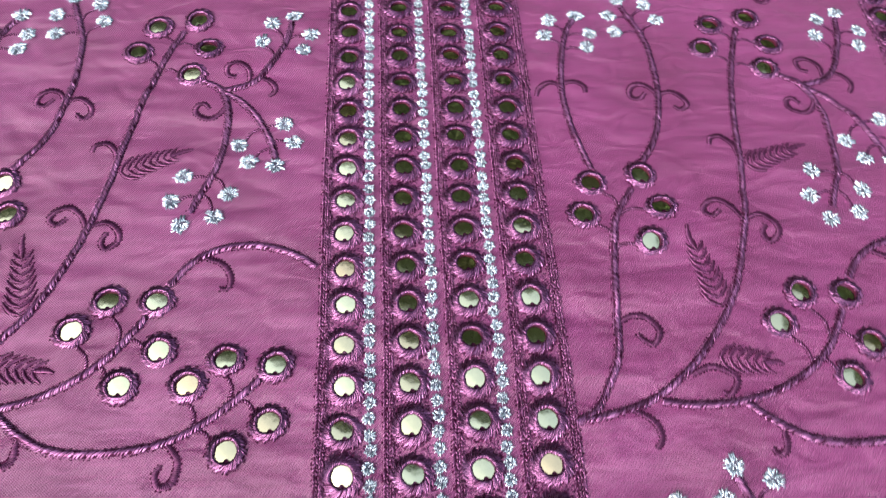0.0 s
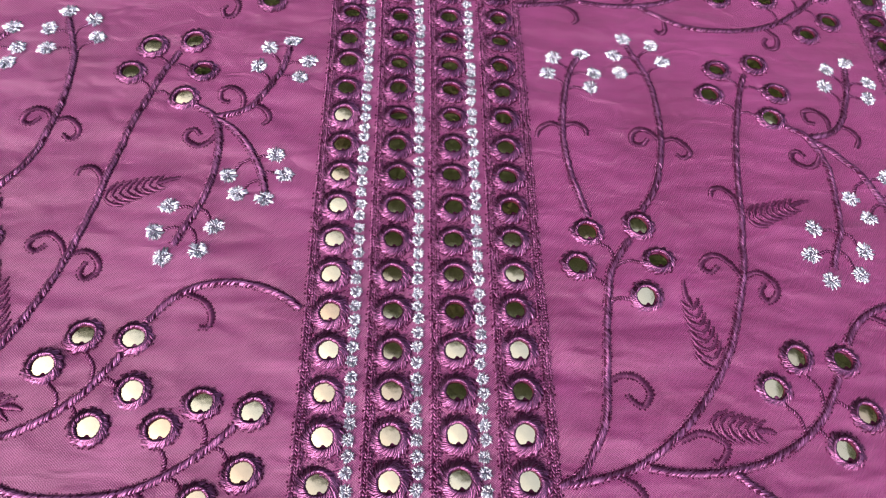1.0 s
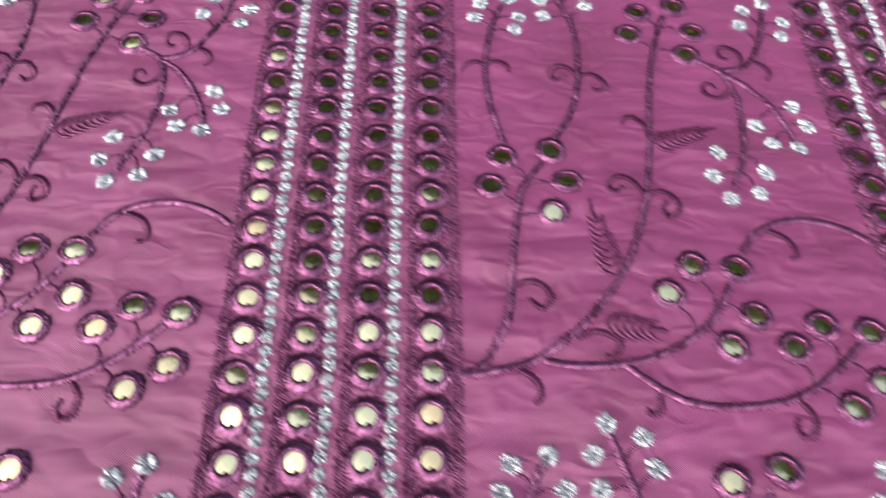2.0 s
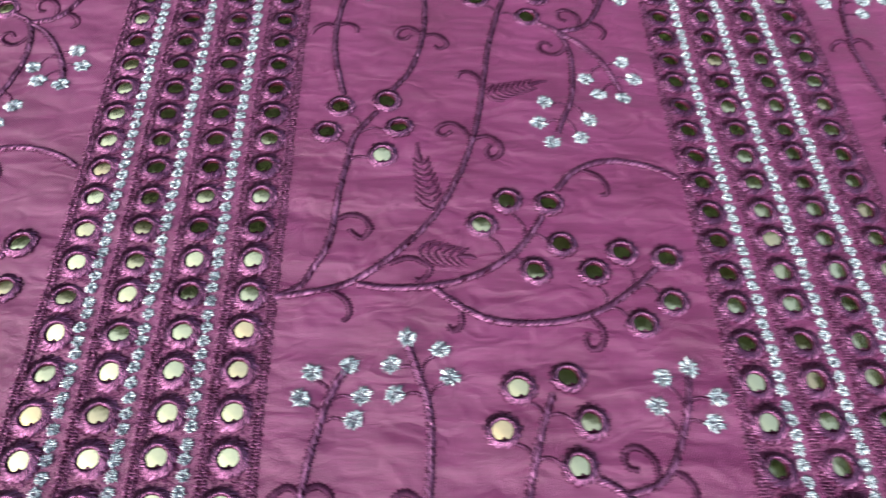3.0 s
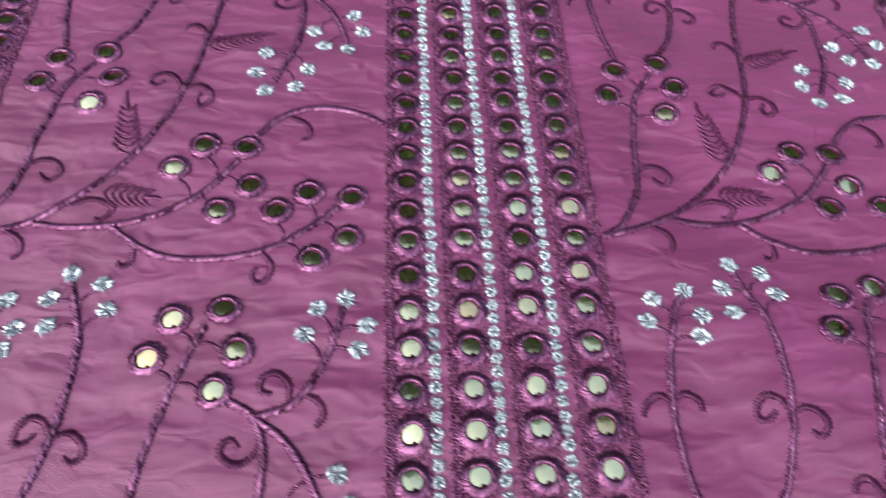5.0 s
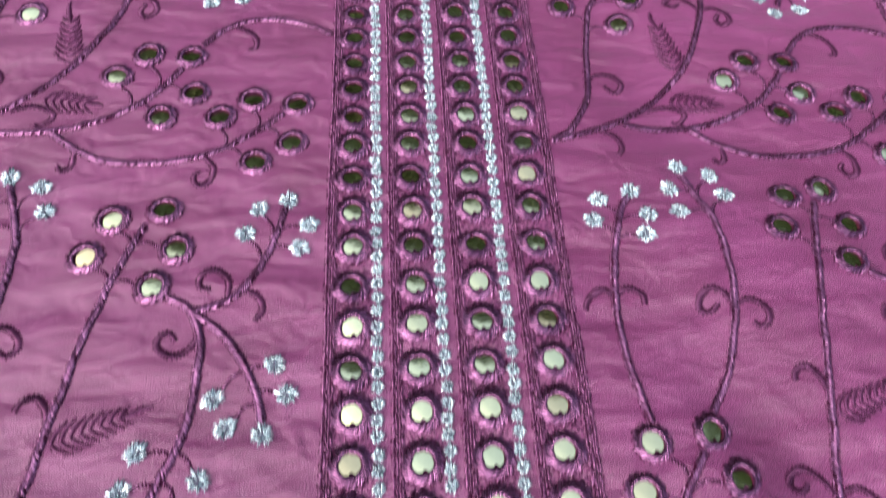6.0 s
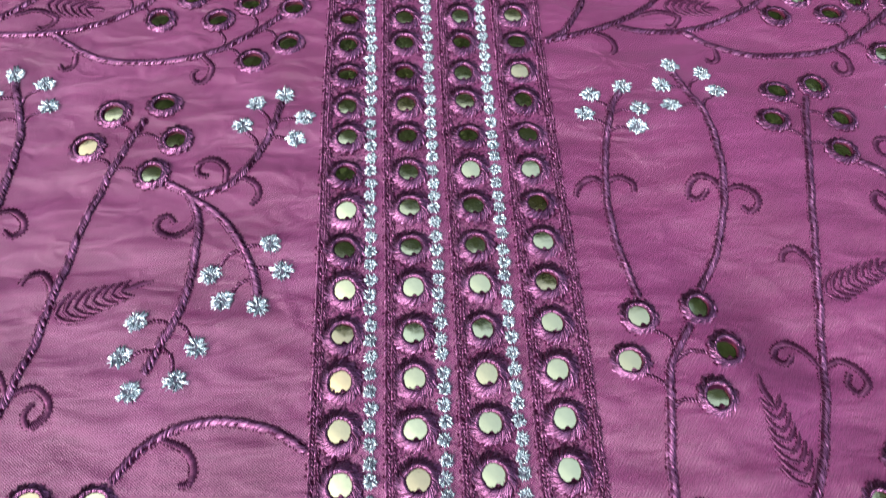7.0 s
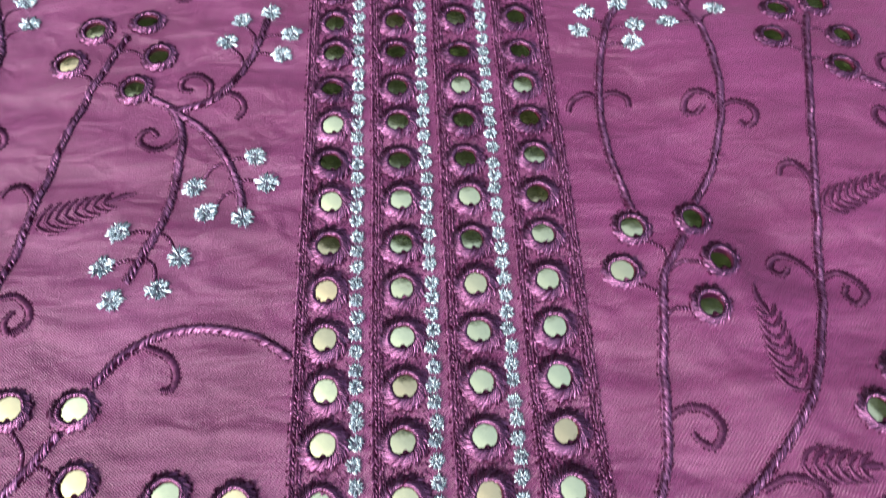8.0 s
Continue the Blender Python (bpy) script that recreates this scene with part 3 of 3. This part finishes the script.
CURLS_LOW = [
    [(36.2, 90.0), (33.3, 91.8), (30.1, 89.7), (29.1, 87.1)],
    [(36.2, 90.6), (39.4, 92.0), (42.3, 90.3), (42.5, 88.0)],
    [(61.8, 87.0), (60.0, 89.7), (57.0, 90.5), (54.8, 88.6), (54.7, 85.8), (57.0, 85.3), (58.8, 87.2)],
    [(62.6, 86.6), (65.8, 87.5), (68.8, 85.4), (69.5, 82.7), (67.4, 81.1), (65.7, 82.5)],
    [(78.9, 67.2), (78.2, 69.7), (75.8, 72.2), (73.1, 71.6), (72.3, 69.5)],
    [(75.2, 46.4), (73.3, 50.1), (70.2, 52.4), (67.2, 51.5), (65.8, 49.2), (67.8, 47.7), (70.0, 49.3)],
    [(76.0, 46.8), (79.8, 48.0), (82.8, 45.8), (83.5, 42.8), (80.8, 40.6), (79.3, 42.7), (80.5, 45.0)],
    [(40.2, 20.9), (42.9, 22.2), (46.6, 21.6), (48.7, 18.5), (46.9, 15.4), (44.6, 16.4), (43.6, 17.8)],
]
CURLS_HIGH = [
    [(53.7, 8.0), (58.3, 9.7), (62.4, 8.5), (63.8, 6.5), (61.4, 3.6), (59.9, 4.2)],
    [(70.9, -4.8), (70.8, -8.0), (68.8, -9.3), (67.6, -7.9)],
    [(101.6, -6.0), (104.2, -9.4), (103.5, -13.4), (100.9, -14.2), (99.8, -11.8), (100.9, -10.2)],
    [(111.0, 92.3), (110.8, 96.7), (107.8, 99.5), (104.8, 98.4), (104.8, 95.3), (107.1, 94.5)],
    [(113.9, 94.3), (117.1, 92.8), (118.6, 89.8), (117.0, 87.0)],
    [(105.9, 84.4), (103.9, 81.0), (101.1, 79.7), (97.9, 81.4), (97.6, 83.9), (99.5, 85.0), (101.2, 83.2)],
    [(105.0, 37.4), (109.1, 35.6), (111.1, 32.5), (110.8, 29.6), (108.9, 29.2)],
    [(39.5, 1.0), (43.5, -1.6), (44.6, -5.0), (43.0, -7.2)],
]
# where the short twig of each mirror or flower joins its stem; None: the stem itself ends there
FEET = {
    "spray": [(45.0, 50.6), None, (42.3, 41.6), (44.5, 48.4), (42.1, 39.1)],
    "crown": [None, (88.2, 105.6), (85.2, 96.8), (88.6, 106.4), (85.8, 97.0)],
    "branch": [(81.8, 8.9), (87.6, 14.6), None, (89.0, 16.6), (83.2, 10.8), (105.8, -3.6), (113.2, 1.8), None, (114.8, 2.6), (106.2, -3.6)],
    "left": [(40.0, 109.6), None, (38.6, 104.8), (40.6, 109.2), (38.6, 104.0)],
    "right": [None, (60.6, 115.4), (60.0, 115.8), (62.4, 109.4), (61.8, 110.0)],
    "low": [(103.8, 59.4), (101.4, 54.2), None, (102.4, 55.2), (104.4, 60.2)],
    "mid": [(116.4, 75.8), (118.6, 71.4), None, (118.6, 69.4), (116.2, 76.2)],
    "high": [(119.6, 107.0), None, (120.8, 108.8), (118.8, 104.4), (117.2, 101.4)],
}


def twig_line(head, foot, clear):
    """A slightly bowed line from the rim of a mirror or flower to its stem."""
    h, f = np.array(head), np.array(foot)
    d = f - h
    n = np.array((-d[1], d[0])) * (0.14 if d[0] > 0 else -0.14)
    a = h + d / np.hypot(*d) * clear
    return [tuple(a), tuple((a + f) / 2 + n * 0.8), tuple(f)]


# fern sprays: foot, tip, number of pairs, spread
FERNS = [((80.3, 62.6), (98.6, 69.4), 8, 3.6), ((64.4, 23.6), (60.6, 45.2), 8, 3.8), ((60.6, 11.8), (75.0, 9.8), 6, 3.6)]


# mirrors that were sewn down visibly tipped
LEANS = {(1, -1, "spray", 0): (0, -3), (1, -1, "spray", 1): (0, -4), (1, -1, "spray", 2): (0, -3), (1, -1, "spray", 3): (0, 8), (1, -1, "spray", 4): (0, 9), (0, 0, "spray", 4): (0, -4)}
LEANS.update({(0, 0, "spray", k): (0, 4) for k in range(4)})
LEANS.update({(0, 0, "branch", k): (0, 4) for k in (1, 2, 4, 5, 6, 7, 9)})
LEANS.update({(1, -1, "crown", k): (0, -7 + k) for k in range(5)})
LEANS.update({(0, -1, "crown", 3): (0, 6), (0, -1, "crown", 0): (0, 3), (0, -1, "crown", 2): (0, -3)})


def motif(i, j):
    """One floral repeat, laid in the panel i at the repeat j; the cloth is pulled a little askew there."""
    def at(p):
        u, v = p
        if i < 0:
            dx = np.clip((108 - u) * 0.05, -1.0, 3.0) + np.interp(v, (30, 50), (0.7, 0.0))
            dy = np.interp(v, (0, 10, 30, 60, 80, 110), (3.9, 3.7, 2.6, 2.1, 0.8, 0.4)) - np.interp(u, (105, 115), (0.0, 0.9)) * np.interp(v, (85, 105), (0.0, 1.0))
        elif i == 1 and j >= 0:
            dx = 1.2
            dy = np.interp(v, (-5, 5, 15, 26, 55), (0, 0, -1.5, -3.3, -4.8)) * np.interp(u, (30, 90), (0.55, 1.0)) - np.interp(u, (27, 45), (1.4, 0.0))
        elif i == 1:
            dx = np.interp(v, (60, 95), (-0.9, 1.0)) - np.interp(u, (72, 86, 98), (0.0, 0.5, 2.6)) * np.interp(v, (75, 95), (0.0, 1.0))
            dy = np.interp(u, (40, 65, 80, 100), (0.9, 1.4, 3.8, 2.4)) * np.interp(v, (20, 60, 100), (0.35, 0.0, 1.0))
        elif i == 0 and j < 0:
            dx = np.interp(u, (48, 75), (1.1, 0.0)) * np.interp(v, (85, 105), (0.0, 1.0))
            dy = np.interp(u, (48, 60, 75), (1.6, 1.1, 0.0)) * np.interp(v, (85, 105), (0.0, 1.0))
        else:
            dx = dy = 0.0
        return (u + i * BAND + float(dx), v + j * DROP + float(dy))

    top = tagged(new("floral_motif"), "plum embroidered vine with mirrors and silver flowers", "embroidery", "floral repeats")
    for p in VINES + BRANCHES:
        part("stem", cord([at(q) for q in p]), top)
    for p in CURLS_LOW + CURLS_HIGH:
        part("curl", tendril([at(q) for q in p]), top)
    for heads, clear in ((MIRRORS, 3.8), (FLOWER_HEADS, 2.0)):
        for kind, cluster in heads.items():
            for head, foot in zip(cluster, FEET[kind]):
                if foot:
                    part("twig", twig_mesh([at(q) for q in twig_line(head, foot, clear)]), top)
    for foot, tip, pairs, spread in FERNS:
        a, b = np.array(at(foot)), np.array(at(tip))
        d = b - a
        length = np.hypot(*d)
        d = d / length
        n = np.array((-d[1], d[0]))
        for k in range(pairs):
            c = a + d * length * (0.02 + 0.66 * k / (pairs - 1))
            s = spread * (1.0 - 0.06 * k)
            for side in (1, -1):
                part("leaflet", leaf_mesh([c, c + d * s * 0.35 + n * side * s * 0.55, c + d * s * 1.0 + n * side * s * 0.95], 0.42), top)
        part("leaflet", leaf_mesh([b - d * length * 0.30, b - d * length * 0.12 + n * 0.4, b], 0.62), top)
    for kind, cluster in MIRRORS.items():
        for k, p in enumerate(cluster):
            mirror(top, *at(p), MOTIF_FOIL, MOTIF_RINGS, LEANS.get((i, j, kind, k), (0.0, 0.0)))
    for cluster in FLOWER_HEADS.values():
        for p in cluster:
            x, y = at(p)
            part("silver_flower", rng.choice(FLOWERS), top, "silver metallic thread flower", seat(x, y, rng.uniform(0, 360), 0.0))
    return top


for i in (-1, 0, 1):
    for j in (-1, 0, 1):
        motif(i, j)
